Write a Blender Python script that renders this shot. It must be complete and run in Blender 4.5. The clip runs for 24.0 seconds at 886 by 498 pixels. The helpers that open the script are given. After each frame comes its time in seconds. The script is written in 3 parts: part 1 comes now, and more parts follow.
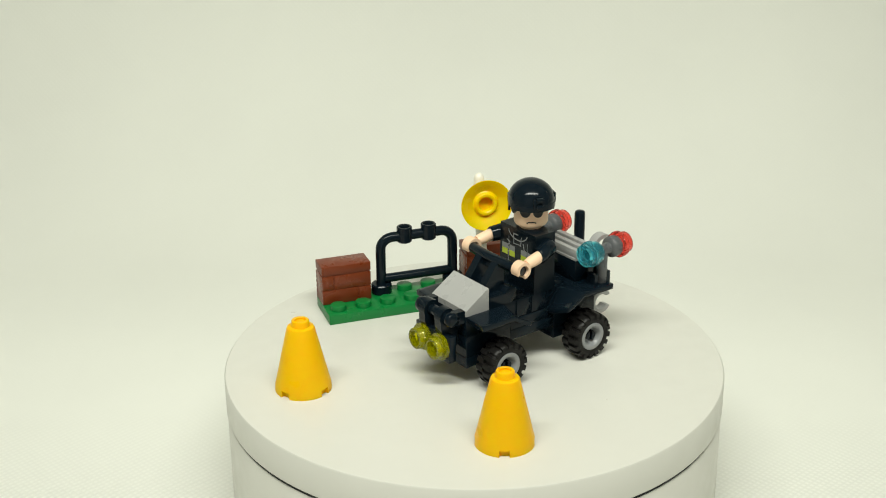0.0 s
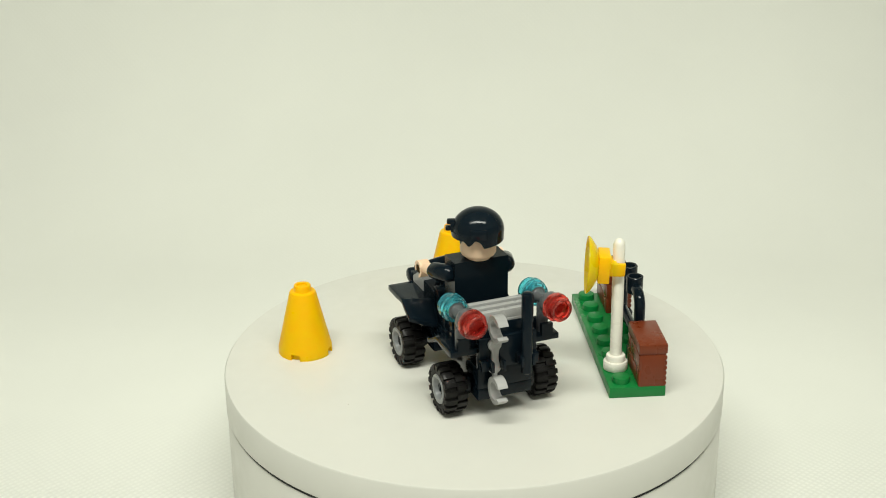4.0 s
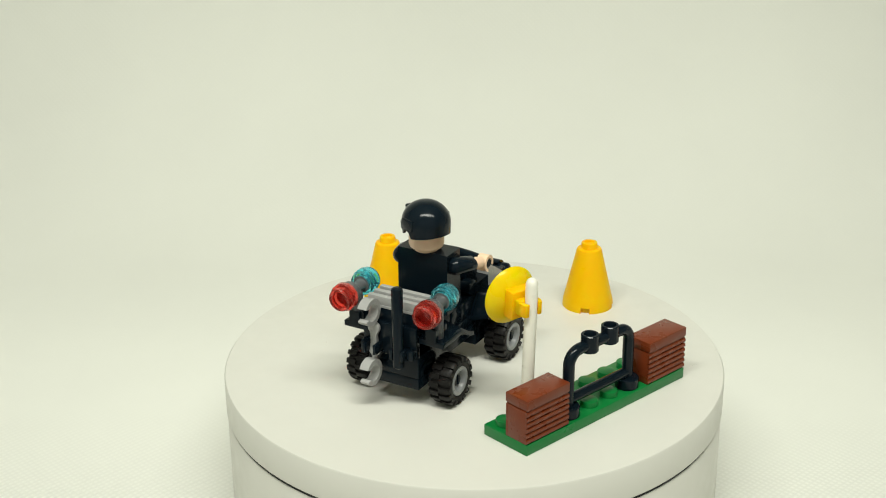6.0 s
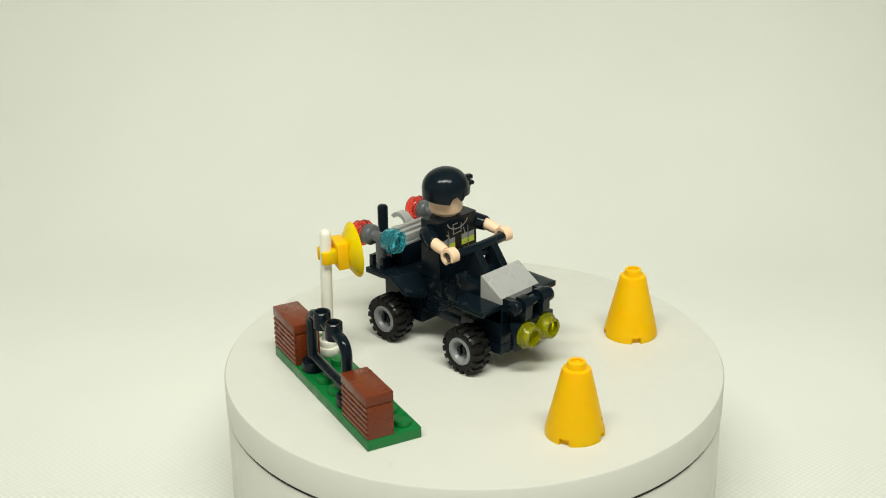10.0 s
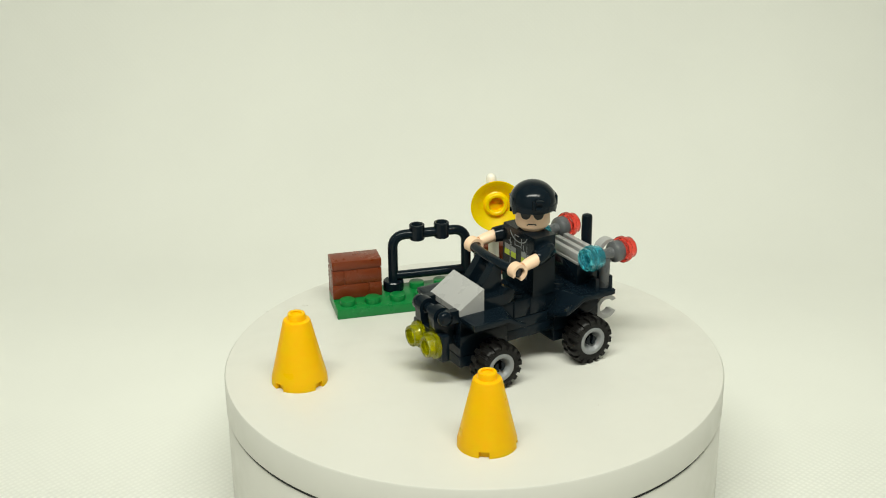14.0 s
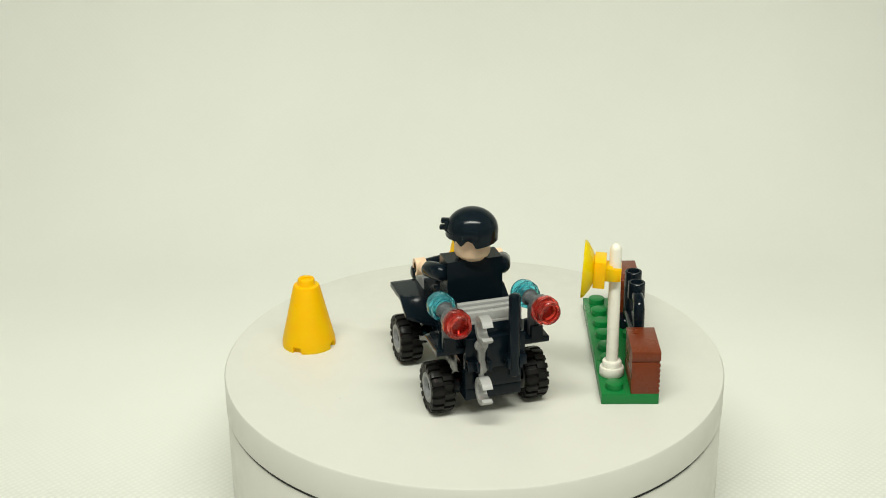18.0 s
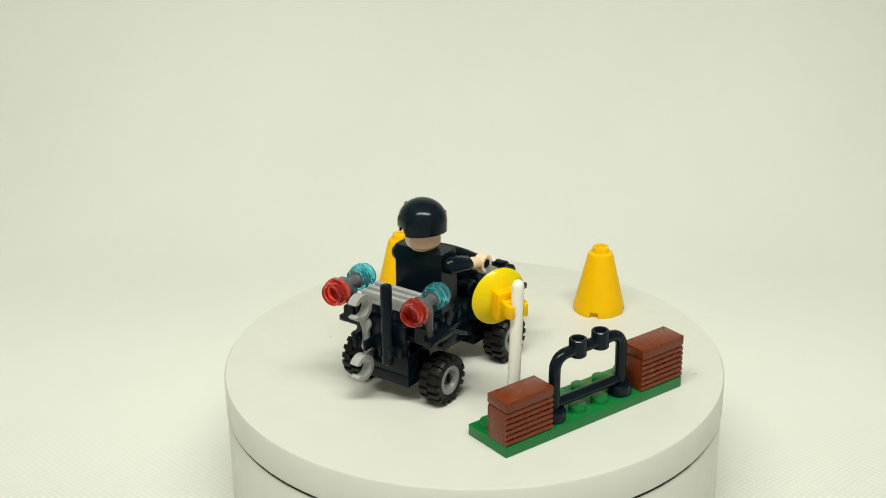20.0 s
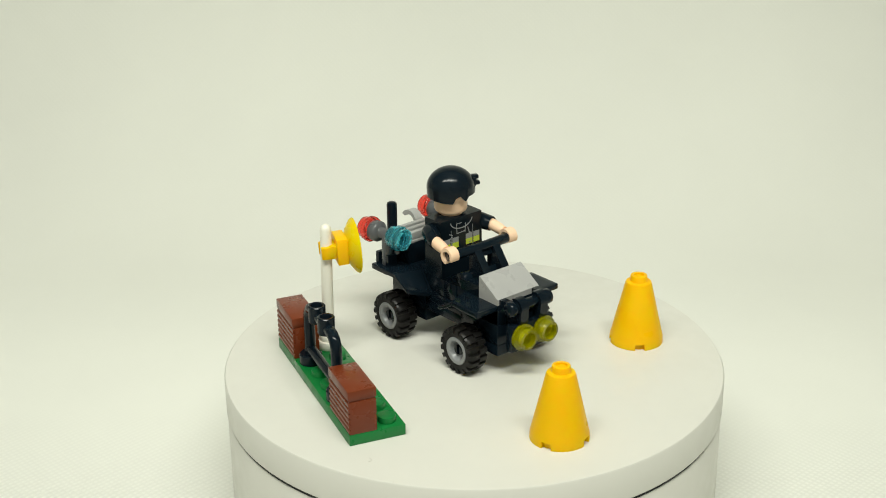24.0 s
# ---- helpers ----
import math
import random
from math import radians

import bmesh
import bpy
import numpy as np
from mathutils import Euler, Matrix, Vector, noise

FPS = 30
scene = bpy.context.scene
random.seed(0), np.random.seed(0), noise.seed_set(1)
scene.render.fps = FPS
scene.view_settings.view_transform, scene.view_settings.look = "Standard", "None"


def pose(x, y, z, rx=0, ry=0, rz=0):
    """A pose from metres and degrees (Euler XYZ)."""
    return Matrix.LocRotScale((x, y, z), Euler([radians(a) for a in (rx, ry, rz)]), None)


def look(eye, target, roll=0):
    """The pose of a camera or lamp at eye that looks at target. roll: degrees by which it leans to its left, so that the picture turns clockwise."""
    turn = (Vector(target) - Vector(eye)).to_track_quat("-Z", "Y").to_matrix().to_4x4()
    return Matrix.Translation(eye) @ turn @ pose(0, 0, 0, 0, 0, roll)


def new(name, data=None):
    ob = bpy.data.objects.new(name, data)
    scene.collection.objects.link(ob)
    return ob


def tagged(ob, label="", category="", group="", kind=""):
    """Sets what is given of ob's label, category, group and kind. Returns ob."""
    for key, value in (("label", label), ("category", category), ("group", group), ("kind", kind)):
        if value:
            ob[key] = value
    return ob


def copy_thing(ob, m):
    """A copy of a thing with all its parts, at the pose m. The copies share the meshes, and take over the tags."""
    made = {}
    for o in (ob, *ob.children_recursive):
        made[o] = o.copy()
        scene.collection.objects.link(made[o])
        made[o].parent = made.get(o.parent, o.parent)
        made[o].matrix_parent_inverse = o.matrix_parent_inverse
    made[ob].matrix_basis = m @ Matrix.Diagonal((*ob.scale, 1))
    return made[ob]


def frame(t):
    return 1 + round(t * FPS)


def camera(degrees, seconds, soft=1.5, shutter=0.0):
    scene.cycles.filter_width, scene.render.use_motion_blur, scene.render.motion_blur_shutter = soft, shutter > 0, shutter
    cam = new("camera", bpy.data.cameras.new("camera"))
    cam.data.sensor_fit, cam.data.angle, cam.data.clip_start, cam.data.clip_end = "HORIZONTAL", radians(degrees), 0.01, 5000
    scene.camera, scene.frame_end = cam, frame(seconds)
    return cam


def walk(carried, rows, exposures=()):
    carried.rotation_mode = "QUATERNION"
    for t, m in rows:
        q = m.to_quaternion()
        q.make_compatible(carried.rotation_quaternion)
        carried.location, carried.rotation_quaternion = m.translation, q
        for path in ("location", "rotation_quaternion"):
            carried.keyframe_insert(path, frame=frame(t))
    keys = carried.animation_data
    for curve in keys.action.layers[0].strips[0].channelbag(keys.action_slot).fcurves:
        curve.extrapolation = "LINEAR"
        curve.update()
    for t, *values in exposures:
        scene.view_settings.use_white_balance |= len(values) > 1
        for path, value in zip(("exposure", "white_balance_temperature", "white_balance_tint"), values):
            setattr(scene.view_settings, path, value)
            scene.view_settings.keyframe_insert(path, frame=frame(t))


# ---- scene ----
# All small shapes below are written in millimetres and turned into metres when a mesh is made.
MM = 0.001
TOP = 0.045            # height of the platter's upper face over the sheet
RATE = 26.0886         # degrees a second, clockwise from above
TURN0 = RATE * 7.0     # turn at the start, so that the plan below is that of 7 s

# ---- camera ----
cam = camera(34.644, 24.0, soft=1.0)
stand = pose(0, -0.37481, TOP + 0.19037, 90 - 22.596, 0, 1.3267) @ pose(0, 0, 0, 0, 0, -0.5615)
walk(cam, [(0.0, stand), (24.0, stand)])

# ---- light ----
world = bpy.data.worlds.new("room")
scene.world = world
world.use_nodes = True
world.node_tree.nodes["Background"].inputs[0].default_value = (0.97, 1.0, 0.86, 1)
world.node_tree.nodes["Background"].inputs[1].default_value = 0.36


def panel_light(name, eye, target, sx, sy, watts, colour):
    lamp = bpy.data.lights.new(name, "AREA")
    lamp.shape, lamp.size, lamp.size_y, lamp.energy, lamp.color = "RECTANGLE", sx, sy, watts, colour
    lamp.spread = radians(93)
    ob = new(name, lamp)
    ob.matrix_world = look(eye, target)
    return ob


panel_light("led_panel_light", (-0.01, -0.27, 0.595), (-0.01, 0.085, 0), 0.62, 0.08, 1.43, (0.97, 0.985, 0.885))


# ---- materials ----
def principled(name, colour, rough, **more):
    mat = bpy.data.materials.new(name)
    mat.use_nodes = True
    b = mat.node_tree.nodes["Principled BSDF"]
    b.inputs["Base Color"].default_value = (*colour, 1)
    b.inputs["Roughness"].default_value = rough
    for key, value in more.items():
        b.inputs[key.replace("_", " ")].default_value = value
    return mat, b


def link(mat, a, out, b, inp):
    mat.node_tree.links.new(a.outputs[out], b.inputs[inp])


def noise_node(mat, scale, detail=3.0):
    t = mat.node_tree
    co = t.nodes.new("ShaderNodeTexCoord")
    n = t.nodes.new("ShaderNodeTexNoise")
    n.inputs["Scale"].default_value, n.inputs["Detail"].default_value = scale, detail
    link(mat, co, "Object", n, "Vector")
    return n


def ramp_node(mat, source, out, lo, hi, a, b):
    r = mat.node_tree.nodes.new("ShaderNodeMapRange")
    r.inputs["From Min"].default_value, r.inputs["From Max"].default_value = lo, hi
    r.inputs["To Min"].default_value, r.inputs["To Max"].default_value = a, b
    link(mat, source, out, r, "Value")
    return r


def plastic(name, colour, rough=0.2, vary=0.12, wave=0.02, glow_through=0.0, through_colour=(1, 0.4, 0.02), deep=0.0, depth=(1, 0.4, 0.05), **more):
    """Moulded plastic: faint smears in the gloss, a little waviness and slight shifts of tone."""
    mat, b = principled(name, colour, rough, **more)
    smear = noise_node(mat, 190.0, 4.0)
    gloss = ramp_node(mat, smear, "Fac", 0.3, 0.75, rough * 0.75, rough * 1.6)
    link(mat, gloss, "Result", b, "Roughness")
    tone = noise_node(mat, 60.0, 2.0)
    value = ramp_node(mat, tone, "Fac", 0.25, 0.75, 1 - vary, 1 + vary)
    mix = mat.node_tree.nodes.new("ShaderNodeHueSaturation")
    mix.inputs["Color"].default_value = (*colour, 1)
    link(mat, value, "Result", mix, "Value")
    link(mat, mix, "Color", b, "Base Color")
    fine = noise_node(mat, 420.0, 3.0)
    bump = mat.node_tree.nodes.new("ShaderNodeBump")
    bump.inputs["Strength"].default_value, bump.inputs["Distance"].default_value = wave * 4, 0.0003
    link(mat, fine, "Fac", bump, "Height")
    link(mat, bump, "Normal", b, "Normal")
    if deep:
        b.inputs["Subsurface Weight"].default_value = deep
        b.inputs["Subsurface Radius"].default_value = depth
        b.inputs["Subsurface Scale"].default_value = 0.005
    if glow_through:
        # thin walls let some light through
        t = mat.node_tree
        thin, blend = t.nodes.new("ShaderNodeBsdfTranslucent"), t.nodes.new("ShaderNodeMixShader")
        thin.inputs["Color"].default_value = (*through_colour, 1)
        blend.inputs[0].default_value = glow_through
        t.links.new(b.outputs[0], blend.inputs[1])
        t.links.new(thin.outputs[0], blend.inputs[2])
        t.links.new(blend.outputs[0], t.nodes["Material Output"].inputs[0])
    return mat


def clear(name, colour, rough=0.08, clarity=0.92):
    mat, b = principled(name, colour, rough, Transmission_Weight=clarity, IOR=1.46)
    n = noise_node(mat, 500.0, 2.0)
    bump = mat.node_tree.nodes.new("ShaderNodeBump")
    bump.inputs["Strength"].default_value, bump.inputs["Distance"].default_value = 0.05, 0.0002
    link(mat, n, "Fac", bump, "Height")
    link(mat, bump, "Normal", b, "Normal")
    return mat


BLACK = plastic("navy_black_plastic", (0.0045, 0.0092, 0.0142), 0.12, Specular_IOR_Level=0.19)
RUBBER = plastic("black_rubber", (0.007, 0.0065, 0.006), 0.45, wave=0.06, Specular_IOR_Level=0.25)
YELLOW = plastic("amber_yellow_plastic", (1.0, 0.53, 0.0), 0.34, 0.02, glow_through=0.1, through_colour=(1, 0.26, 0.0), deep=0.5, depth=(0.5, 0.16, 0.02), Specular_IOR_Level=0.25)
LEMON = plastic("lemon_yellow_plastic", (1.0, 0.66, 0.0), 0.26, 0.02, glow_through=0.16, through_colour=(1, 0.42, 0.0), deep=0.6, depth=(0.5, 0.25, 0.02), Specular_IOR_Level=0.35)
GREEN = plastic("green_plastic", (0.002, 0.17, 0.034), 0.33, 0.03, Specular_IOR_Level=0.4)
BROWN = plastic("reddish_brown_plastic", (0.16, 0.030, 0.008), 0.28, 0.03, Specular_IOR_Level=0.35)
WHITE = plastic("cream_white_plastic", (0.88, 0.86, 0.76), 0.28, 0.03, glow_through=0.1, through_colour=(0.9, 0.86, 0.72))
GREY = plastic("light_grey_plastic", (0.38, 0.38, 0.372), 0.28, 0.03)
SILVER = plastic("silver_grey_plastic", (0.36, 0.36, 0.352), 0.3)
RIM = plastic("wheel_grey_plastic", (0.25, 0.26, 0.268), 0.28)
DARKGREY = plastic("dark_grey_plastic", (0.095, 0.10, 0.105), 0.26)
PEACH = plastic("peach_plastic", (0.90, 0.63, 0.43), 0.36, 0.03)
PRINT = plastic("grey_print", (0.24, 0.25, 0.25), 0.4)
LIME = plastic("lime_print", (0.50, 0.60, 0.04), 0.4)
RED = clear("clear_red_plastic", (0.92, 0.085, 0.06), 0.14, clarity=0.9)
CYAN = clear("clear_blue_plastic", (0.14, 0.76, 0.90), 0.1, clarity=0.9)
ACID = clear("clear_yellow_plastic", (0.95, 0.93, 0.0), 0.05, clarity=0.85)
PLATTER = plastic("satin_white_plastic", (0.665, 0.66, 0.605), 0.4, 0.012, 0.006)
SEAM = plastic("shadow_gap_black", (0.03, 0.03, 0.03), 0.7)
LINT = plastic("grey_lint", (0.56, 0.54, 0.49), 0.8)
SATIN = plastic("satin_black_plastic", (0.0042, 0.0085, 0.0125), 0.16, Specular_IOR_Level=0.17)
INK = plastic("black_ink", (0.02, 0.02, 0.022), 0.5)


def paper_material():
    mat, b = principled("white_woven_sheet", (0.82, 0.82, 0.77), 0.85)
    t = mat.node_tree
    co = t.nodes.new("ShaderNodeTexCoord")
    waves = []
    for turn in (45, -45):
        mp = t.nodes.new("ShaderNodeMapping")
        mp.inputs["Rotation"].default_value = (0, 0, radians(turn))
        link(mat, co, "UV", mp, "Vector")
        w = t.nodes.new("ShaderNodeTexWave")
        w.inputs["Scale"].default_value, w.inputs["Distortion"].default_value = 178.0, 0.5
        w.inputs["Detail Scale"].default_value = 0.3
        link(mat, mp, "Vector", w, "Vector")
        waves.append(w)
    total = t.nodes.new("ShaderNodeMath")
    total.operation = "MULTIPLY"
    t.links.new(waves[0].outputs["Fac"], total.inputs[0])
    cross = ramp_node(mat, waves[1], "Fac", 0.0, 1.0, 0.2, 1.0)
    t.links.new(cross.outputs["Result"], total.inputs[1])
    bump = t.nodes.new("ShaderNodeBump")
    bump.inputs["Strength"].default_value, bump.inputs["Distance"].default_value = 0.45, 0.00042
    split = t.nodes.new("ShaderNodeSeparateXYZ")
    link(mat, co, "UV", split, "Vector")
    pull = ramp_node(mat, split, "Y", 0.68, 0.75, 0.42, 0.03)
    link(mat, pull, "Result", bump, "Strength")
    link(mat, total, 0, bump, "Height")
    link(mat, bump, "Normal", b, "Normal")
    tone = noise_node(mat, 9.0, 4.0)
    value = ramp_node(mat, tone, "Fac", 0.25, 0.75, 0.97, 1.03)
    hue = t.nodes.new("ShaderNodeHueSaturation")
    hue.inputs["Color"].default_value = (0.772, 0.778, 0.722, 1)
    # shade of the weave's hollows painted into the colour, fading from the front edge
    hollow = ramp_node(mat, total, 0, 0.0, 0.6, 1.0, 0.0)
    shade_fade = ramp_node(mat, split, "Y", 0.68, 0.75, 0.08, 0.004)
    weave_shade, left, final = (t.nodes.new("ShaderNodeMath") for _ in range(3))
    weave_shade.operation, left.operation, final.operation = "MULTIPLY", "SUBTRACT", "MULTIPLY"
    link(mat, hollow, "Result", weave_shade, 0)
    link(mat, shade_fade, "Result", weave_shade, 1)
    left.inputs[0].default_value = 1.0
    link(mat, weave_shade, 0, left, 1)
    link(mat, value, "Result", final, 0)
    link(mat, left, 0, final, 1)
    link(mat, final, 0, hue, "Value")
    link(mat, hue, "Color", b, "Base Color")
    return mat


PAPER = paper_material()


# ---- shape helpers ----
def shape(bm, verts, m=None, bevel=0.0, segments=2, slot=0, angle=35):
    """Moves, bevels and gives a slot to the faces of fresh verts."""
    verts = list(verts)
    if m is not None:
        bmesh.ops.transform(bm, matrix=m, verts=verts)
    faces = {f for v in verts for f in v.link_faces}
    for f in faces:
        f.material_index = slot
    if bevel:
        edges = [e for e in {e for v in verts for e in v.link_edges}
                 if len(e.link_faces) == 2 and e.calc_face_angle(0) > radians(angle)]
        bmesh.ops.bevel(bm, geom=edges, offset=bevel, segments=segments, profile=0.5, affect="EDGES", clamp_overlap=True, material=slot)


def box(bm, x0, x1, y0, y1, z0, z1, bevel=0.25, slot=0, m=None):
    made = bmesh.ops.create_cube(bm, size=1)["verts"]
    bmesh.ops.transform(bm, matrix=Matrix.Translation(((x0 + x1) / 2, (y0 + y1) / 2, (z0 + z1) / 2))
                        @ Matrix.Diagonal((x1 - x0, y1 - y0, z1 - z0, 1)), verts=made)
    shape(bm, made, m, bevel, slot=slot)


def rod(bm, a, b, r0, r1=None, seg=28, bevel=0.2, slot=0, m=None):
    a, b = Vector(a), Vector(b)
    made = bmesh.ops.create_cone(bm, cap_ends=True, segments=seg, radius1=r0, radius2=r0 if r1 is None else r1, depth=(b - a).length)["verts"]
    turn = (b - a).to_track_quat("Z", "Y").to_matrix().to_4x4()
    bmesh.ops.transform(bm, matrix=Matrix.Translation((a + b) / 2) @ turn, verts=made)
    shape(bm, made, m, bevel, slot=slot)


def lathe(bm, profile, seg=40, m=None, slot=0, closed=False, petals=0, rim=99.0):
    """Turns (radius, height) pairs round z; a radius of 0 closes to a point. Rows wider than rim get petals."""
    def wave(r, i):
        return r * (1 - 0.035 * (0.5 + 0.5 * math.cos(2 * math.pi * petals * i / seg)) ** 3) if petals and r > rim else r
    rows, made = [], []
    for r, z in profile:
        if r < 1e-6:
            rows.append([bm.verts.new((0, 0, z))])
        else:
            rows.append([bm.verts.new((wave(r, i) * math.cos(2 * math.pi * i / seg), wave(r, i) * math.sin(2 * math.pi * i / seg), z)) for i in range(seg)])
        made += rows[-1]
    pairs = list(zip(rows, rows[1:])) + ([(rows[-1], rows[0])] if closed else [])
    for p, q in pairs:
        for i in range(seg):
            j = (i + 1) % seg
            ring = [p[i % len(p)], p[j % len(p)], q[j % len(q)], q[i % len(q)]]
            ring = list(dict.fromkeys(ring))
            if len(ring) > 2:
                f = bm.faces.new(ring)
                f.material_index = slot
    if m is not None:
        bmesh.ops.transform(bm, matrix=m, verts=made)
    return made


def prism(bm, outline, y0, y1, bevel=0.2, slot=0, m=None):
    """An (x, z) outline pushed along y."""
    a = [bm.verts.new((x, y0, z)) for x, z in outline]
    b = [bm.verts.new((x, y1, z)) for x, z in outline]
    n = len(a)
    bm.faces.new(a)
    bm.faces.new(b[::-1])
    for i in range(n):
        bm.faces.new((a[i], b[i], b[(i + 1) % n], a[(i + 1) % n]))
    shape(bm, a + b, m, bevel, slot=slot)


def tube(bm, points, radii, seg=20, slot=0, m=None):
    """A round sweep along points, closed at both ends."""
    pts = [Vector(p) for p in points]
    if not isinstance(radii, (list, tuple)):
        radii = [radii] * len(pts)
    rows, made, up = [], [], None
    for i, p in enumerate(pts):
        d = (pts[min(i + 1, len(pts) - 1)] - pts[max(i - 1, 0)]).normalized()
        if up is None:
            up = d.orthogonal().normalized()
        up = (up - d * up.dot(d)).normalized()
        side = d.cross(up)
        rows.append([bm.verts.new(p + radii[i] * (up * math.cos(2 * math.pi * k / seg) + side * math.sin(2 * math.pi * k / seg))) for k in range(seg)])
        made += rows[-1]
    for p, q in zip(rows, rows[1:]):
        for k in range(seg):
            f = bm.faces.new((p[k], p[(k + 1) % seg], q[(k + 1) % seg], q[k]))
            f.material_index = slot
    for row in (rows[0][::-1], rows[-1]):
        bm.faces.new(row).material_index = slot
    if m is not None:
        bmesh.ops.transform(bm, matrix=m, verts=made)


def arc(cx, cz, r, a0, a1, n):
    return [(cx + r * math.cos(radians(a0 + (a1 - a0) * i / n)), cz + r * math.sin(radians(a0 + (a1 - a0) * i / n))) for i in range(n + 1)]


def stud(bm, x, y, z, r=2.45, h=1.75, slot=0):
    prof = [(r, z - 0.3), (r, z + h - 0.22), (r - 0.07, z + h - 0.06), (r - 0.22, z + h), (0, z + h)]
    lathe(bm, prof, 24, Matrix.Translation((x, y, 0)), slot)


def mesh_from(name, bm, mats, angle=38):
    bmesh.ops.recalc_face_normals(bm, faces=bm.faces[:])
    bmesh.ops.transform(bm, matrix=Matrix.Diagonal((MM, MM, MM, 1)), verts=bm.verts[:])
    me = bpy.data.meshes.new(name)
    bm.to_mesh(me)
    bm.free()
    for mat in mats if isinstance(mats, (list, tuple)) else [mats]:
        me.materials.append(mat)
    me.shade_smooth()
    me.set_sharp_from_angle(angle=radians(angle))
    return me


def part(name, bm, mats, parent=None, label="", angle=38):
    ob = new(name, mesh_from(name, bm, mats, angle))
    ob.parent = parent
    if label:
        tagged(ob, label)
    return ob


def again(ob, m, parent=None):
    """Another part on the same mesh, at m (millimetres in the shift), with its own parts."""
    twin = copy_thing(ob, m)
    if parent is not None:
        twin.parent = parent
    return twin


def at(x, y, z, rx=0, ry=0, rz=0):
    return pose(x * MM, y * MM, z * MM, rx, ry, rz)


# ---- the light tent ----
def sweep_sheet():
    """Sheet that runs along the floor, curls up and climbs behind the turntable."""
    half, front, back, rad, high = 540, -700, 300, 140, 640
    line = [(front + (back - rad - front) * i / 24, 0) for i in range(25)]
    line += [(back - rad + rad * math.sin(radians(a)), rad - rad * math.cos(radians(a))) for a in range(6, 91, 6)]
    line += [(back, rad + (high - rad) * i / 12) for i in range(1, 13)]
    bm = bmesh.new()
    cols = 24
    grid = [[bm.verts.new((-half + 2 * half * c / cols, y, z)) for c in range(cols + 1)] for y, z in line]
    low = [[bm.verts.new((v.co.x, v.co.y + (3 if r > 24 else 0), v.co.z - 3)) for v in row] for r, row in enumerate(grid)]
    for g in (grid, low):
        for p, q in zip(g, g[1:]):
            for c in range(cols):
                bm.faces.new((p[c], p[c + 1], q[c + 1], q[c]))
    run = [0.0]
    for p, q in zip(line, line[1:]):
        run.append(run[-1] + math.dist(p, q))
    uv, along = bm.loops.layers.uv.new("sheet"), {}
    for g in (grid, low):
        for row, u in zip(g, run):
            for v in row:
                along[v] = u
    for f in bm.faces:
        for lp in f.loops:
            lp[uv].uv = (lp.vert.co.x * MM, along[lp.vert] * MM)
    ob = part("backdrop", bm, PAPER, angle=60)
    return tagged(ob, "white woven sheet curling up behind the turntable", "backdrop", kind="structure")


def tent_wall(name, x0, x1, y0, y1, z0, z1, label):
    bm = bmesh.new()
    box(bm, x0, x1, y0, y1, z0, z1, 0)
    return tagged(part(name, bm, PAPER), label, "wall", kind="structure")


sweep_sheet()
# sides and top stay out of view, added to bounce the panel's light inward
tent_wall("wall_left", -552, -542, -700, 315, -3, 640, "unseen white fabric side of the light tent, added to bounce light")
tent_wall("wall_right", 542, 552, -700, 315, -3, 640, "unseen white fabric side of the light tent, added to bounce light")
tagged(tent_wall("ceiling", -552, 552, -700, 315, 642, 652, "unseen white fabric top of the light tent, added to bounce light"), category="ceiling")


# ---- the turntable ----
def turntable():
    root = tagged(new("turntable"), "round white motorised display turntable with smooth platter", "turntable")
    h = TOP / MM
    bm = bmesh.new()
    lathe(bm, [(0, 0), (71.9, 0), (72.5, -0.15), (72.85, -0.6), (72.85, -10.0), (72.4, -10.5), (60, -10.5), (0, -10.5)], 160)
    plate = part("platter", bm, PLATTER, root, "smooth white turning platter")
    plate.matrix_basis = at(0, 0, h)
    for x, y, a, n in ((56.0, -33.6, 40, 4), (66.9, -28.0, 110, 2)):
        bm = bmesh.new()
        pts = [(x + 0.42 * i * math.cos(radians(a + 32 * i)), y + 0.42 * i * math.sin(radians(a + 32 * i)), 0.06) for i in range(n + 1)]
        tube(bm, pts, 0.045, 6)
        part("lint", bm, LINT, plate)
    bm = bmesh.new()
    lathe(bm, [(0, 0.02), (0.22, 0.02), (0.18, 0.1), (0, 0.14)], 8, Matrix.Translation((-35.75, 27.9, 0)))
    part("dust_speck", bm, LINT, plate)
    bm = bmesh.new()
    lathe(bm, [(0, 1.0), (71.6, 1.0), (72.4, 1.5), (72.6, 2.2), (72.6, h - 11.9), (72.3, h - 11.5), (71.9, h - 11.4), (0, h - 11.4)], 160)
    part("base", bm, PLATTER, root, "white fixed drum below the platter")
    # the gap's shade is modelled as a black disc
    bm = bmesh.new()
    lathe(bm, [(0, h - 11.5), (72.1, h - 11.5), (72.1, h - 10.4), (0, h - 10.4)], 160)
    part("seam", bm, SEAM, root, "black disc in the platter gap, standing for its shade")
    bm = bmesh.new()
    lathe(bm, [(0, 0), (66, 0), (66, 1.1), (0, 1.1)], 80)
    part("foot_ring", bm, RUBBER, root)
    # unreadable print on the drum
    for i, (dx, tall) in enumerate(((0, 2.2), (1.5, 2.6), (3.2, 2.4))):
        a = radians(-46.3 + dx * 0.8)
        bm = bmesh.new()
        box(bm, -0.5, 0.5, -0.1, 0.1, -tall, 0, 0)
        ob = part("print_mark", bm, INK, root)
        ob.matrix_basis = at(72.62 * math.cos(a), 72.62 * math.sin(a), h - 17.0, 0, 12, math.degrees(a) + 90)
    return root, plate


TABLE, TURNING = turntable()


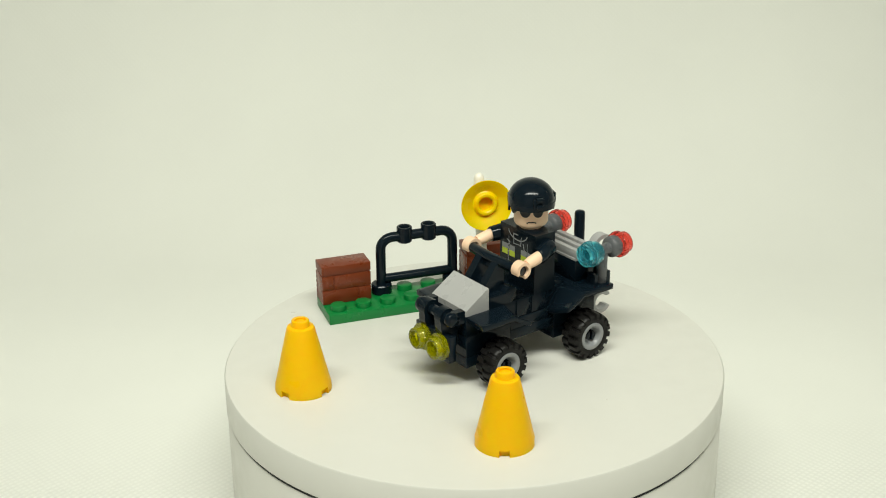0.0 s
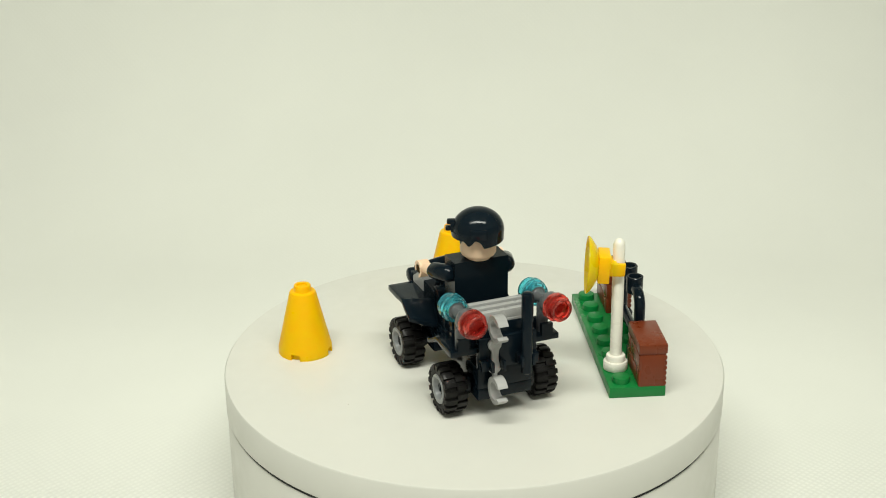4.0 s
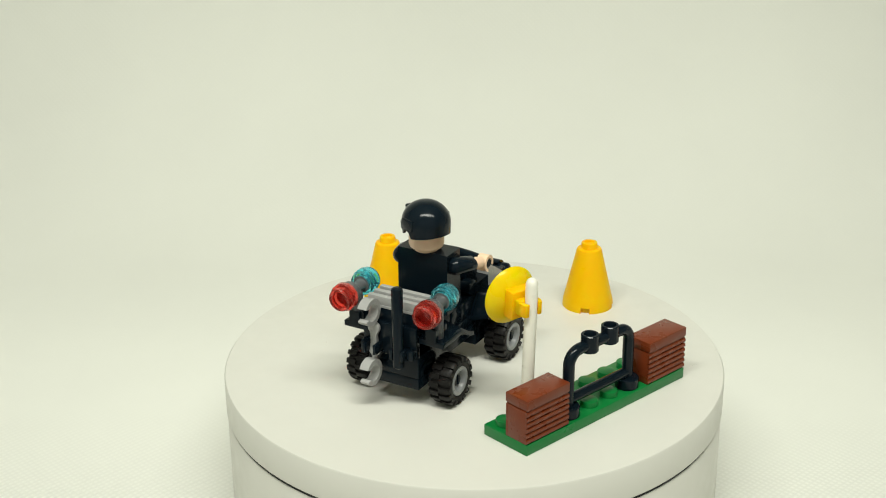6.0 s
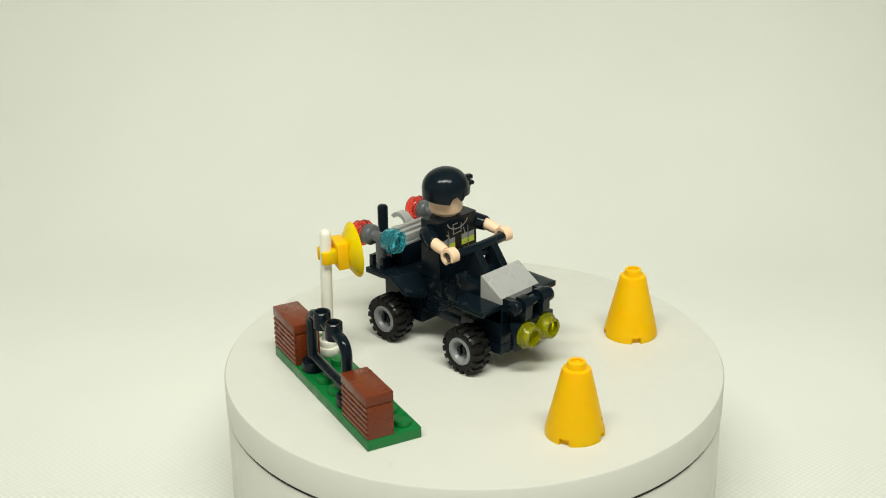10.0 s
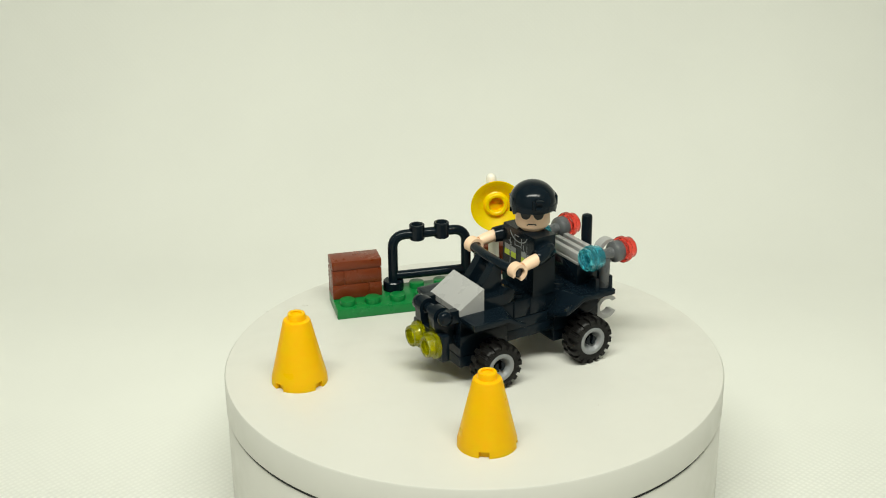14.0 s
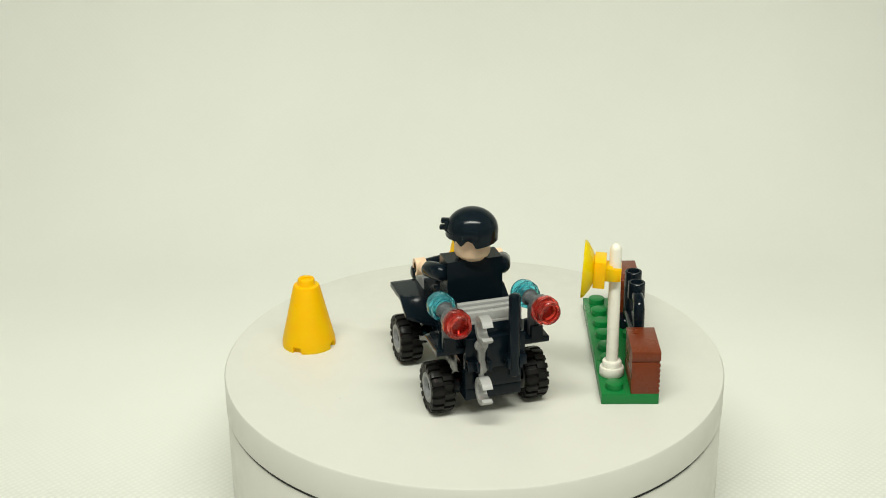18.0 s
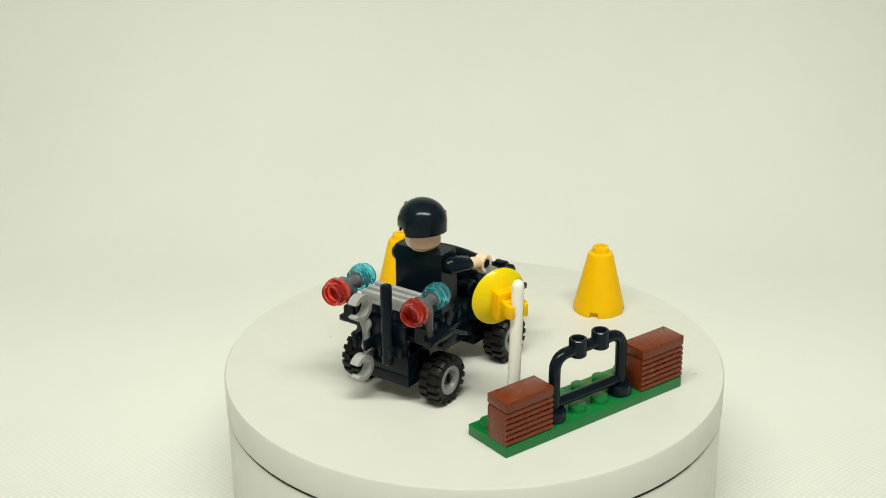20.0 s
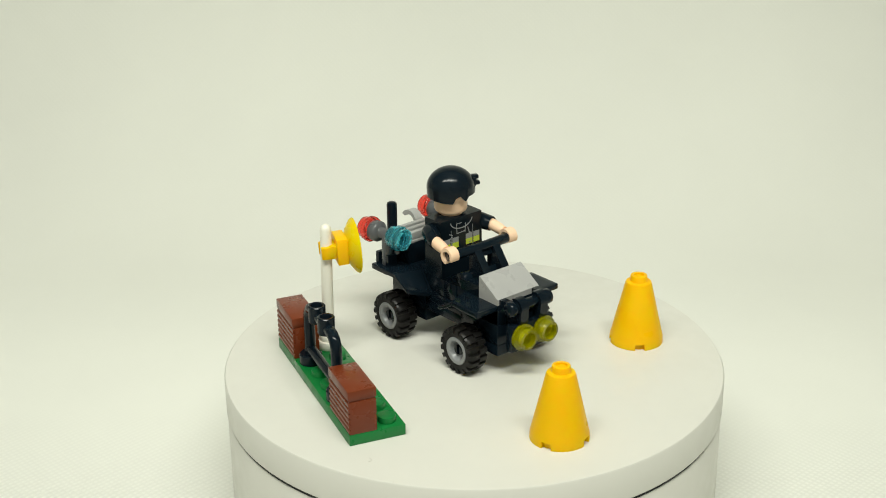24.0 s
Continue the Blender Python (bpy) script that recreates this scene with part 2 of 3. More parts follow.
# ---- the cones ----
def cone_mesh():
    bm = bmesh.new()
    n, notch, zn = 72, 4, 1.9
    outer = [(8.0, 0), (7.9, zn), (7.75, 2.4), (3.95, 18.7), (3.7, 19.25), (3.3, 19.45)]
    inner = [(6.9, 0), (6.8, zn), (6.6, 2.4), (2.6, 18.0)]
    gap = {(k * n // 4 + j) % n for k in range(4) for j in range(-notch // 2, notch // 2)}

    def row(r, z):
        return [bm.verts.new((r * math.cos(2 * math.pi * i / n), r * math.sin(2 * math.pi * i / n), z)) for i in range(n)]

    o = [row(*p) for p in outer]
    q = [row(*p) for p in inner]
    for k, rows in enumerate((o, q)):
        for a, (lo, hi) in enumerate(zip(rows, rows[1:])):
            for i in range(n):
                if a == 0 and i in gap and k == 0:
                    continue
                j = (i + 1) % n
                bm.faces.new((lo[i], lo[j], hi[j], hi[i]) if k == 0 else (lo[j], lo[i], hi[i], hi[j]))
    for i in range(n):
        j = (i + 1) % n
        lev = 1 if i in gap else 0
        bm.faces.new((o[lev][j], o[lev][i], q[lev][i], q[lev][j]))
        if (i in gap) != (j in gap):
            bm.faces.new((o[0][j], q[0][j], q[1][j], o[1][j]))
    bm.faces.new(q[-1])
    lathe(bm, [(3.3, 19.45), (2.6, 19.5), (2.5, 19.7), (2.5, 21.0), (2.35, 21.25), (2.2, 21.3), (1.65, 21.3), (1.55, 21.2), (1.55, 20.7), (0, 20.7)], n)
    bmesh.ops.remove_doubles(bm, verts=bm.verts[:], dist=0.001)
    return mesh_from("traffic_cone", bm, YELLOW, 32)


CONE = tagged(new("traffic_cone", cone_mesh()), "small amber yellow plastic cone with notched foot, standing on the platter", "toy cone", "toy cones")
CONE_TWO = copy_thing(CONE, Matrix())


# ---- the barrier ----
def barrier():
    root = tagged(new("toy_barrier"), "green baseplate with brown blocks, black rail and yellow dish", "toy barrier")
    bm = bmesh.new()
    box(bm, -31.9, 31.9, -7.9, 7.9, 0, 3.2, 0.2)
    plate = part("baseplate", bm, GREEN, root, "glossy green plastic baseplate")
    bm = bmesh.new()
    stud(bm, 0, 0, 0)
    first = part("stud", bm, GREEN, plate)
    spots = [(x, 4.0) for x in (-28, -12, -4, 4, 12, 20, 28)] + [(-4, -4), (4, -4)]
    for i, (x, y) in enumerate(spots):
        ob = first if i == 0 else again(first, Matrix(), plate)
        ob.matrix_basis = at(x, y, 3.2)
    # blocks: grooved on the outer side, coursed like brickwork on the inner side
    bm = bmesh.new()
    box(bm, -7.85, 7.85, -3.35, 3.65, 0, 9.55, 0.12)
    block = part("block", bm, BROWN, root, "brown plastic block, grooved on one side and coursed on the other")
    for i in range(6):
        z = 0.12 + i * 1.57
        bm = bmesh.new()
        prism(bm, [(-0.1, z), (-0.1, z + 1.4), (0.3, z + 1.4), (0.62, z + 1.05), (0.62, z + 0.35), (0.3, z)], -7.9, 7.9, 0.0, m=Matrix.Translation((0, -3.3, 0)) @ Matrix.Rotation(radians(-90), 4, "Z"))
        part("rib", bm, BROWN, block)
    for x0, x1, z0, z1 in ((-7.9, 3.9, 4.92, 9.5), (4.1, 7.9, 4.92, 9.5), (-7.9, -3.9, 0.1, 4.7), (-3.7, 7.9, 0.1, 4.7)):
        bm = bmesh.new()
        box(bm, x0, x1, 3.0, 3.9, z0, z1, 0.22)
        part("facing_brick", bm, BROWN, block)
    bm = bmesh.new()
    box(bm, -7.9, 7.9, -3.95, 3.95, 0.45, 3.2, 0.16)
    box(bm, -7.6, 7.6, -3.65, 3.65, 0, 0.6, 0)
    tile = part("top_tile", bm, BROWN, root, "smooth brown top tile")
    block.matrix_basis, tile.matrix_basis = at(-24, -4, 3.2), at(-24, -4, 12.75)
    again(block, at(24, -4, 3.2), root)
    again(tile, at(24, -4, 12.75), root)
    # black rail
    bm = bmesh.new()
    path = [(-12, 0, 0.5), (-12, 0, 6), (-12, 0, 13.6)]
    path += [(-8.2 + 3.8 * math.cos(radians(a)), 0, 14.6 + 3.8 * math.sin(radians(a))) for a in range(170, 89, -16)] + [(-8.2, 0, 18.4)]
    path += [(0, 0, 18.4)]
    path += [(-x, 0, z) for x, y, z in path[-2::-1]]
    tube(bm, path, 1.6, 18)
    tube(bm, [(-12, 0, 4.6), (0, 0, 4.6), (12, 0, 4.6)], 1.45, 18)
    rail = part("rail", bm, BLACK, root, "glossy black bent rail")
    rail.matrix_basis = at(-0.4, -4, 3.2)
    for x in (-12, 12):
        bm = bmesh.new()
        lathe(bm, [(0, 0), (3.1, 0), (3.3, 0.2), (3.3, 2.8), (3.0, 3.15), (1.7, 3.2), (0, 3.2)], 28)
        part("rail_foot", bm, BLACK, rail).matrix_basis = at(x, 0, 0)
    for x in (-4, 4):
        bm = bmesh.new()
        lathe(bm, [(0, -2.2), (2.2, -2.2), (2.45, -1.9), (2.45, 2.7), (2.25, 2.9), (1.75, 2.9), (1.6, 2.7), (1.6, 0.6), (0, 0.6)], 28)
        part("rail_cup", bm, BLACK, rail).matrix_basis = at(x, 0, 18.6)
    # white pole
    bm = bmesh.new()
    lathe(bm, [(0, 0), (3.3, 0), (3.45, 0.2), (3.45, 2.4), (3.3, 2.6), (2.75, 2.65), (2.75, 4.1), (2.55, 4.4), (1.7, 4.5), (1.65, 37.5), (1.5, 38.3), (1.1, 38.9), (0.5, 39.3), (0, 39.4)], 28)
    pole = part("pole", bm, WHITE, root, "cream white round pole")
    pole.matrix_basis = at(-20, 4, 3.2, 0, 2.2, 0)
    # yellow dish and its clip, built round the dish's axis, which runs along y
    along = Matrix.Rotation(radians(-90), 4, "X")
    bm = bmesh.new()
    lathe(bm, [(0, -0.9), (0, -1.3), (3.2, -1.2), (3.5, 0.1), (5.5, 0.9), (7.6, 2.3), (8.1, 3.0), (8.05, 3.25), (7.75, 3.2), (5.6, 1.75), (4.1, 1.15), (3.75, 1.4), (3.6, 1.95), (3.3, 2.2), (2.6, 2.2), (2.3, 1.95), (2.15, -0.9), (0, -0.9)], 48, along)
    dish = part("dish", bm, LEMON, root, "lemon yellow dish with hollow stud")
    dish.matrix_basis = at(-18.4, 9.6, 34.6, 3, 0, -7)
    bm = bmesh.new()
    box(bm, -3.9, 3.9, -3.0, 0.2, -3.9, 3.9, 0.2)
    box(bm, -2.95, 2.95, -4.9, -2.8, -1.95, 1.95, 0.15)
    for s in (-1, 1):
        prism(bm, [(1.65 * s, -3.8), (3.1 * s, -3.8), (3.15 * s, -6), (2.6 * s, -7.3), (1.45 * s, -7.3), (1.75 * s, -6)], -1.82, 1.82, 0.15, m=Matrix(((1, 0, 0, 0), (0, 0, 1, 0), (0, 1, 0, 0), (0, 0, 0, 1))))
    part("clip", bm, YELLOW, dish, "amber clip gripping the pole")
    return root


BARRIER = barrier()


# ---- the car ----
def tread(bm, lugs, m):
    """Tyre in one skin: each column has a groove place and a lug place (radius, side); the lugs of both halves are staggered."""
    half = [((4.1, 2.7), (4.1, 2.7)), ((4.3, 3.0), (4.3, 3.0)), ((4.6, 3.1), (4.6, 3.1)), ((5.35, 3.12), (5.35, 3.12)), ((5.5, 3.1), (5.45, 3.28)),
            ((5.95, 2.9), (6.6, 3.22)), ((6.3, 2.4), (6.88, 2.9)), ((6.38, 2.0), (7.06, 2.2)), ((6.4, 0.06), (7.06, 0.06))]
    columns = [(g, l, 1) for g, l in half] + [((g[0], -g[1]), (l[0], -l[1]), -1) for g, l in reversed(half)]
    rows = []
    for k in range(lugs):
        for f in (0.0, 0.05, 0.08, 0.13, 0.5, 0.55, 0.58, 0.63):
            raised = {1: 0.05 <= f <= 0.58, -1: f >= 0.55 or f <= 0.08}
            c, d = math.cos(2 * math.pi * (k + f) / lugs), math.sin(2 * math.pi * (k + f) / lugs)
            row = []
            for groove, lug, side in columns:
                r, y = lug if raised[side] else groove
                row.append(bm.verts.new((r * c, r * d, y)))
            rows.append(row)
    n = len(columns)
    for p, q in zip(rows, rows[1:] + rows[:1]):
        for i in range(n):
            bm.faces.new((p[i], p[(i + 1) % n], q[(i + 1) % n], q[i]))
    bmesh.ops.transform(bm, matrix=m, verts=bm.verts[:])


def wheel():
    """Rim with a tyre; the axle runs along y, the outer face looks to +y."""
    turn = Matrix.Rotation(radians(-90), 4, "X")
    bm = bmesh.new()
    lathe(bm, [(1.75, 0.6), (2.0, 0.7), (2.2, 0.9), (2.85, 2.75), (3.0, 3.0), (3.25, 3.12), (3.95, 3.15), (4.12, 3.08), (4.2, 2.85), (4.2, -2.8), (3.9, -3.0), (2.0, -2.8), (1.75, -2.6)], 40, turn, closed=True)
    rim = part("wheel", bm, RIM, None, "grey wheel with black rubber tyre")
    bm = bmesh.new()
    tread(bm, 17, turn)
    part("tyre", bm, RUBBER, rim, "black rubber tyre with blocky tread", 30)
    bm = bmesh.new()
    for s in (-1, 1):
        prism(bm, arc(0.25 * s, 0, 1.45, -80 if s > 0 else 100, 80 if s > 0 else 260, 10), -3.0, 2.2, 0.12)
    rod(bm, (0, -4, 0), (0, 0.6, 0), 1.3)
    part("axle_pin", bm, BLACK, rim)
    return rim


def wing(bm, s):
    """Flared wing over one wheel: flat on top, with a hollow flap that sweeps down along the arch; s is the side."""
    rows = []
    for j in range(7):
        v = j / 6
        y = (7.7 + 8.1 * v) * s
        ridge, end, low = -5.9 + 2.9 * v, -10.5 + 1.4 * v * v, 0.4 + 2.9 * v
        xs = [8 - (8 - ridge) * i / 8 for i in range(9)] + [ridge - (ridge - end) * i / 8 for i in range(1, 9)]
        top, under = [], []
        for x in xs:
            t = max(0.0, (ridge - x) / (ridge - end))
            z = 6.38 - (6.38 - low) * (1 - (1 - t) ** 1.3)
            arch = 4.75 if x > 0.8 else -8.12 + math.sqrt(13.6 ** 2 - x * x)
            top.append(bm.verts.new((x, y, z)))
            under.append(bm.verts.new((x, y, min(arch, z - 1.4))))
        rows.append((top, under))
    made = [v for pair in rows for side in pair for v in side]
    n = len(rows[0][0])
    for (t0, u0), (t1, u1) in zip(rows, rows[1:]):
        for i in range(n - 1):
            bm.faces.new((t0[i], t0[i + 1], t1[i + 1], t1[i]))
            bm.faces.new((u0[i + 1], u0[i], u1[i], u1[i + 1]))
        for i in (0, n - 1):
            bm.faces.new((t0[i], t1[i], u1[i], u0[i]))
    for top, under in (rows[0], rows[-1]):
        for i in range(n - 1):
            bm.faces.new((top[i], top[i + 1], under[i + 1], under[i]))
    bmesh.ops.recalc_face_normals(bm, faces=list({f for v in made for f in v.link_faces}))
    shape(bm, made, None, 0.14, 2, angle=48)
    # round mark that the mould left on the flap
    lathe(bm, [(0.55, 0), (0.65, 0.07), (0.8, 0.07), (0.9, 0)], 18, Matrix.Translation((-6.2, 11.2 * s, 4.05)) @ Matrix.Rotation(radians(-40), 4, "Y"), closed=True)


def mudguard():
    """Four studs wide guard over one axle at x = 0, its flaps towards -x."""
    bm = bmesh.new()
    for s in (-1, 1):
        wing(bm, s)
        # inner cheek
        prism(bm, [(7.9, 6.2), (7.9, 0), (-8, 0), (-9.2, -0.9), (-10.2, -0.9), (-9.8, 1.0), (-8.5, 3.0), (-6.1, 6.2)], 6.6 * s, 7.9 * s, 0.1)
    box(bm, -2.2, 7.95, -7.9, 7.9, 0.1, 6.33, 0.2)
    return part("mudguard", bm, BLACK, None, "glossy navy black wheel guard with flared wings", 32)


def signal_lamp():
    """Dark grey nozzle along x with a blue lens in front and a red one behind; its stem stands on z = 0."""
    z = 9.9
    ax = Matrix.Translation((0, 0, z)) @ Matrix.Rotation(radians(90), 4, "Y")
    bm = bmesh.new()
    lathe(bm, [(0, -5.8), (3.0, -5.8), (3.15, -5.6), (3.15, -3.4), (2.9, -3.0), (1.75, -2.5), (1.6, -2.2), (1.6, 1.7), (1.8, 2.0), (2.35, 2.1), (2.35, 4.2), (0, 4.2)], 30, ax)
    rod(bm, (-0.2, 0, -0.2), (-0.2, 0, z - 1.0), 1.6)
    arm = part("signal_lamp", bm, DARKGREY, None, "dark grey lamp arm with red and blue lenses")
    for name, mat, mirror, label in (("red_lens", RED, -1, "clear red round lens"), ("blue_lens", CYAN, 1, "clear blue round lens")):
        bm = bmesh.new()
        start = 5.85 if mirror < 0 else 2.1
        if mirror < 0:
            prof = [(0, 0.02), (2.6, 0.02), (3.2, 0.1), (3.8, 0.15), (3.9, 0.3), (3.9, 1.7), (3.75, 1.85), (3.3, 1.9), (3.2, 2.1), (3.2, 3.8), (3.0, 4.0), (2.45, 4.0), (2.3, 3.85), (2.25, 1.5), (0, 1.4)]
        else:
            prof = [(2.45, 0.0), (3.2, 0.0), (3.3, 0.15), (3.3, 1.7), (3.65, 1.8), (3.8, 1.95), (3.8, 3.3), (3.65, 3.45), (3.35, 3.5), (3.3, 3.7), (3.3, 5.0), (3.1, 5.15), (2.3, 5.15), (2.15, 5.0), (2.1, 3.6), (0, 3.5), (0, 2.3), (2.45, 2.2), (2.45, 0.0)]
        lathe(bm, prof, 48, ax @ Matrix.Scale(mirror, 4, (0, 0, 1)) @ Matrix.Translation((0, 0, start)), petals=8, rim=3.5)
        bmesh.ops.remove_doubles(bm, verts=bm.verts[:], dist=0.0005)
        part(name, bm, mat, arm, label)
    return arm


def headlamp():
    bm = bmesh.new()
    m = Matrix.Rotation(radians(90), 4, "Y")
    lathe(bm, [(0, 0), (3.1, 0), (3.85, 0.1), (3.97, 0.22), (3.97, 1.05), (3.82, 1.2), (3.3, 1.25), (3.15, 1.45), (3.1, 3.2), (2.95, 3.4), (2.3, 3.4), (2.15, 3.25), (2.0, 1.3), (0, 1.2)], 48, m)
    return part("headlamp", bm, ACID, None, "clear acid yellow round lamp")


def cuff_chain():
    """Two open rings and the link between them, lying in the x-z plane; the middle is z = 0."""
    bm = bmesh.new()
    for s in (-1, 1):
        out = arc(-1.2, 9.0 * s, 3.8, -150, 150, 26)
        inn = arc(-1.2, 9.0 * s, 2.5, 142, -142, 26)
        prism(bm, out + inn, -1.4, 1.4, 0.2)
        rod(bm, (1.3, 0, 3.3 * s), (1.2, 0, 6.2 * s), 0.75, seg=14)
        # round link plate that faces backwards
        lathe(bm, [(0, -0.6), (1.6, -0.6), (1.85, -0.35), (1.85, 0.35), (1.6, 0.6), (0, 0.6)], 26, Matrix.Translation((1.3, 0, 3.3 * s)) @ Matrix.Rotation(radians(90), 4, "Y"))
    prism(bm, [(-1.3, -2.6), (-0.95, -1.2), (-0.95, 1.2), (-1.3, 2.6), (1.3, 2.6), (0.95, 1.2), (0.95, -1.2), (1.3, -2.6)], -0.65, 0.65, 0.15, m=Matrix.Translation((1.3, 0, 0)) @ Matrix.Rotation(radians(90), 4, "Z"))
    return part("cuff_chain", bm, SILVER, None, "silver grey plastic cuffs hanging on the back")


def car():
    root = tagged(new("toy_car"), "small navy black brick-built patrol buggy with red and blue lamps", "toy car")
    deck = 21.6
    for x in (16, -16):
        bm = bmesh.new()
        box(bm, x - 7.95, x + 7.95, -7.95, 7.95, 8.95, 15.2, 0.18)
        box(bm, x - 7.95, x + 7.95, -7.9, 7.9, 5.6, 8.9, 0.18)
        for s in (-1, 1):
            rod(bm, (x, 7.8 * s, 7.3), (x, 10.6 * s, 7.3), 3.0, 1.9)
        part("axle_block", bm, BLACK, root)
    bm = bmesh.new()
    box(bm, -8.1, 8.1, -7.9, 7.9, 9.7, 12.85, 0.15)
    part("chassis_beam", bm, BLACK, root)
    bm = bmesh.new()
    box(bm, -8.1, 8.1, -7.92, 7.92, 12.9, 16.15, 0.15)
    part("sill_plate", bm, BLACK, root)
    for y in (-7.5, 7.5):
        for x0, x1 in ((-5.3, 0.15), (0.25, 5.7)):
            bm = bmesh.new()
            box(bm, x0, x1, y - 0.25, y + 0.25, 16.3, deck - 0.05, 0.12)
            part("side_brick", bm, BLACK, root)
    bm = bmesh.new()
    box(bm, -13.6, 13.7, -7.3, 7.3, 16.2, deck, 0.2)
    plate = part("deck_plate", bm, BLACK, root, "black deck with round studs")
    for x in (-12, 2.6):
        for y in (-4, 4):
            bm = bmesh.new()
            stud(bm, 0, 0, 0, 2.4, 0.9)
            lathe(bm, [(1.0, 0.88), (1.05, 1.02), (1.35, 1.02), (1.4, 0.88)], 20, closed=True)
            part("stud", bm, BLACK, plate).matrix_basis = at(x, y, deck)
    guard = mudguard()
    guard.parent = root
    guard.matrix_basis = at(16, 0, 15.2)
    again(guard, at(-16, 0, 15.2, 0, 0, 180), root)
    wh = wheel()
    wh.parent = root
    wh.matrix_basis = at(15.6, 13.4, 7.08, 0, 4, 0)
    again(wh, at(-16, 13.4, 7.08, 0, -6, 0), root)
    again(wh, at(15.6, -13.4, 7.08, 0, 3, 180), root)
    again(wh, at(-16, -13.4, 7.08, 0, -3, 180), root)
    # bonnet: two grey slopes side by side
    bm = bmesh.new()
    prism(bm, [(-3.95, 0), (3.98, 0), (3.98, 1.7), (-3.6, 6.6), (-3.95, 6.6)], -3.998, 3.998, 0.03)
    hood = part("bonnet_slope", bm, GREY, root, "light grey sloped bonnet piece")
    hood.matrix_basis = at(20, 4, deck)
    again(hood, at(20, -4, deck), root)
    # dashboard, steering frame and bar
    bm = bmesh.new()
    prism(bm, [(8.0, deck), (15.95, deck), (15.95, deck + 3.3), (8.4, deck + 3.2), (8.0, deck + 2.8)], -7.8, 7.8, 0.2)
    part("dashboard", bm, BLACK, root)
    lean = Matrix.Translation((12.2, 0, deck + 2.4)) @ Matrix.Rotation(radians(-24), 4, "Y")
    bm = bmesh.new()
    for s in (-1, 1):
        prism(bm, arc(12.6, deck + 5.2, 2.2, 25, -90, 8) + arc(10.0, deck + 4.9, 1.9, -90, -180, 6) + [(8.3, deck + 10.2)] + arc(9.7, deck + 10.6, 1.3, 150, 30, 6), 2.2 * s, 4.8 * s, 0.35)
        rod(bm, (7.6, 4.2 * s, deck + 2.3), (7.6, 7.6 * s, deck + 2.3), 2.4, bevel=0.5)
    box(bm, -1.2, 1.2, -2.4, 2.4, 0.6, 3.6, 0.2, m=lean)
    box(bm, -1.2, 1.2, -2.4, 2.4, 6.8, 9.4, 0.2, m=lean)
    part("steering_frame", bm, BLACK, root, "black open steering frame")
    bm = bmesh.new()
    pts = [(7.3 + 1.9 * (1 - (y / 12.4) ** 2), y, deck + 11.0 + 0.6 * (1 - (y / 12.4) ** 2)) for y in [1.24 * k for k in range(-10, 11)]]
    tube(bm, pts, [1.35] + [1.5] * (len(pts) - 2) + [1.35], 18)
    part("steering_bar", bm, BLACK, root)
    # front bumper
    bm = bmesh.new()
    rod(bm, (28.2, -6.2, 21.6), (28.2, 6.2, 21.6), 1.6)
    for s in (-1, 1):
        lathe(bm, [(0, 0), (2.0, 0.1), (2.2, 0.4), (2.2, 2.1), (1.9, 2.5), (1.2, 2.75), (0, 2.8)], 28, Matrix.Translation((28.2, 5.4 * s, 21.6)) @ Matrix.Rotation(radians(-90 * s), 4, "X"))
    part("bumper_bar", bm, BLACK, root, "black roll bar across the nose")
    for s in (-1, 1):
        bm = bmesh.new()
        prism(bm, arc(28.2, 21.6, 1.95, 90, -90, 12) + [(23.95, 19.65), (23.95, 23.3)], 5.2 * s, 7.4 * s, 0.3)
        part("bumper_arm", bm, BLACK, root)
    for s in (-1, 1):
        bm = bmesh.new()
        prism(bm, arc(28.2, 21.6, 2.75, 120, -25, 10) + [(30.7, 18.8), (30.2, 16.9), (27.6, 16.9), (23.5, 17.6), (23.5, 19.0), (27.4, 19.3)] + arc(28.2, 21.6, 1.75, -60, 120, 10), 2.3 * s, 5.2 * s, 0.12)
        part("bumper_clip", bm, BLACK, root)
    bm = bmesh.new()
    box(bm, 23.8, 27.6, -4.6, 4.6, 12.0, 18.5, 0.2)
    box(bm, 27.4, 29.85, -7.9, 7.9, 8.9, 16.8, 0.2)
    part("lamp_bracket", bm, BLACK, root)
    lamp = headlamp()
    lamp.parent = root
    lamp.matrix_basis = at(29.7, 4.1, 13.0)
    again(lamp, at(29.7, -4.1, 13.0), root)
    # rear block with the grille
    bm = bmesh.new()
    box(bm, -23.9, -15.9, -7.9, 7.9, deck, 27.9, 0.2)
    part("rear_brick", bm, BLACK, root)
    bm = bmesh.new()
    box(bm, -23.9, -16.0, -7.9, 7.9, 27.95, 28.75, 0.1)
    for x in (-23.0, -20.0, -17.0):
        box(bm, x - 0.78, x + 0.78, -7.9, 7.9, 28.6, 31.2, 0.15)
    part("grille_tile", bm, SILVER, root, "light grey ribbed grille tile")
    # lamps with their sockets
    lampo = signal_lamp()
    lampo.parent = root
    lampo.matrix_basis = at(-22.2, 12.3, deck, 0, 0, 3.5)
    again(lampo, at(-20.5, -12.3, deck - 0.4, 0, 0, 7), root)
    for y in (-12.2, 12.2):
        bm = bmesh.new()
        for dx in (-3.0, 1.7):
            prism(bm, [(-21.4 + dx, deck - 0.2), (-20.0 + dx, deck - 0.2), (-20.1 + dx, deck + 3.4), (-21.3 + dx, deck + 3.4)], y - 1.6, y + 1.6, 0.2)
        part("lamp_socket", bm, BLACK, root)
    # back bracket, aerial and cuffs
    bm = bmesh.new()
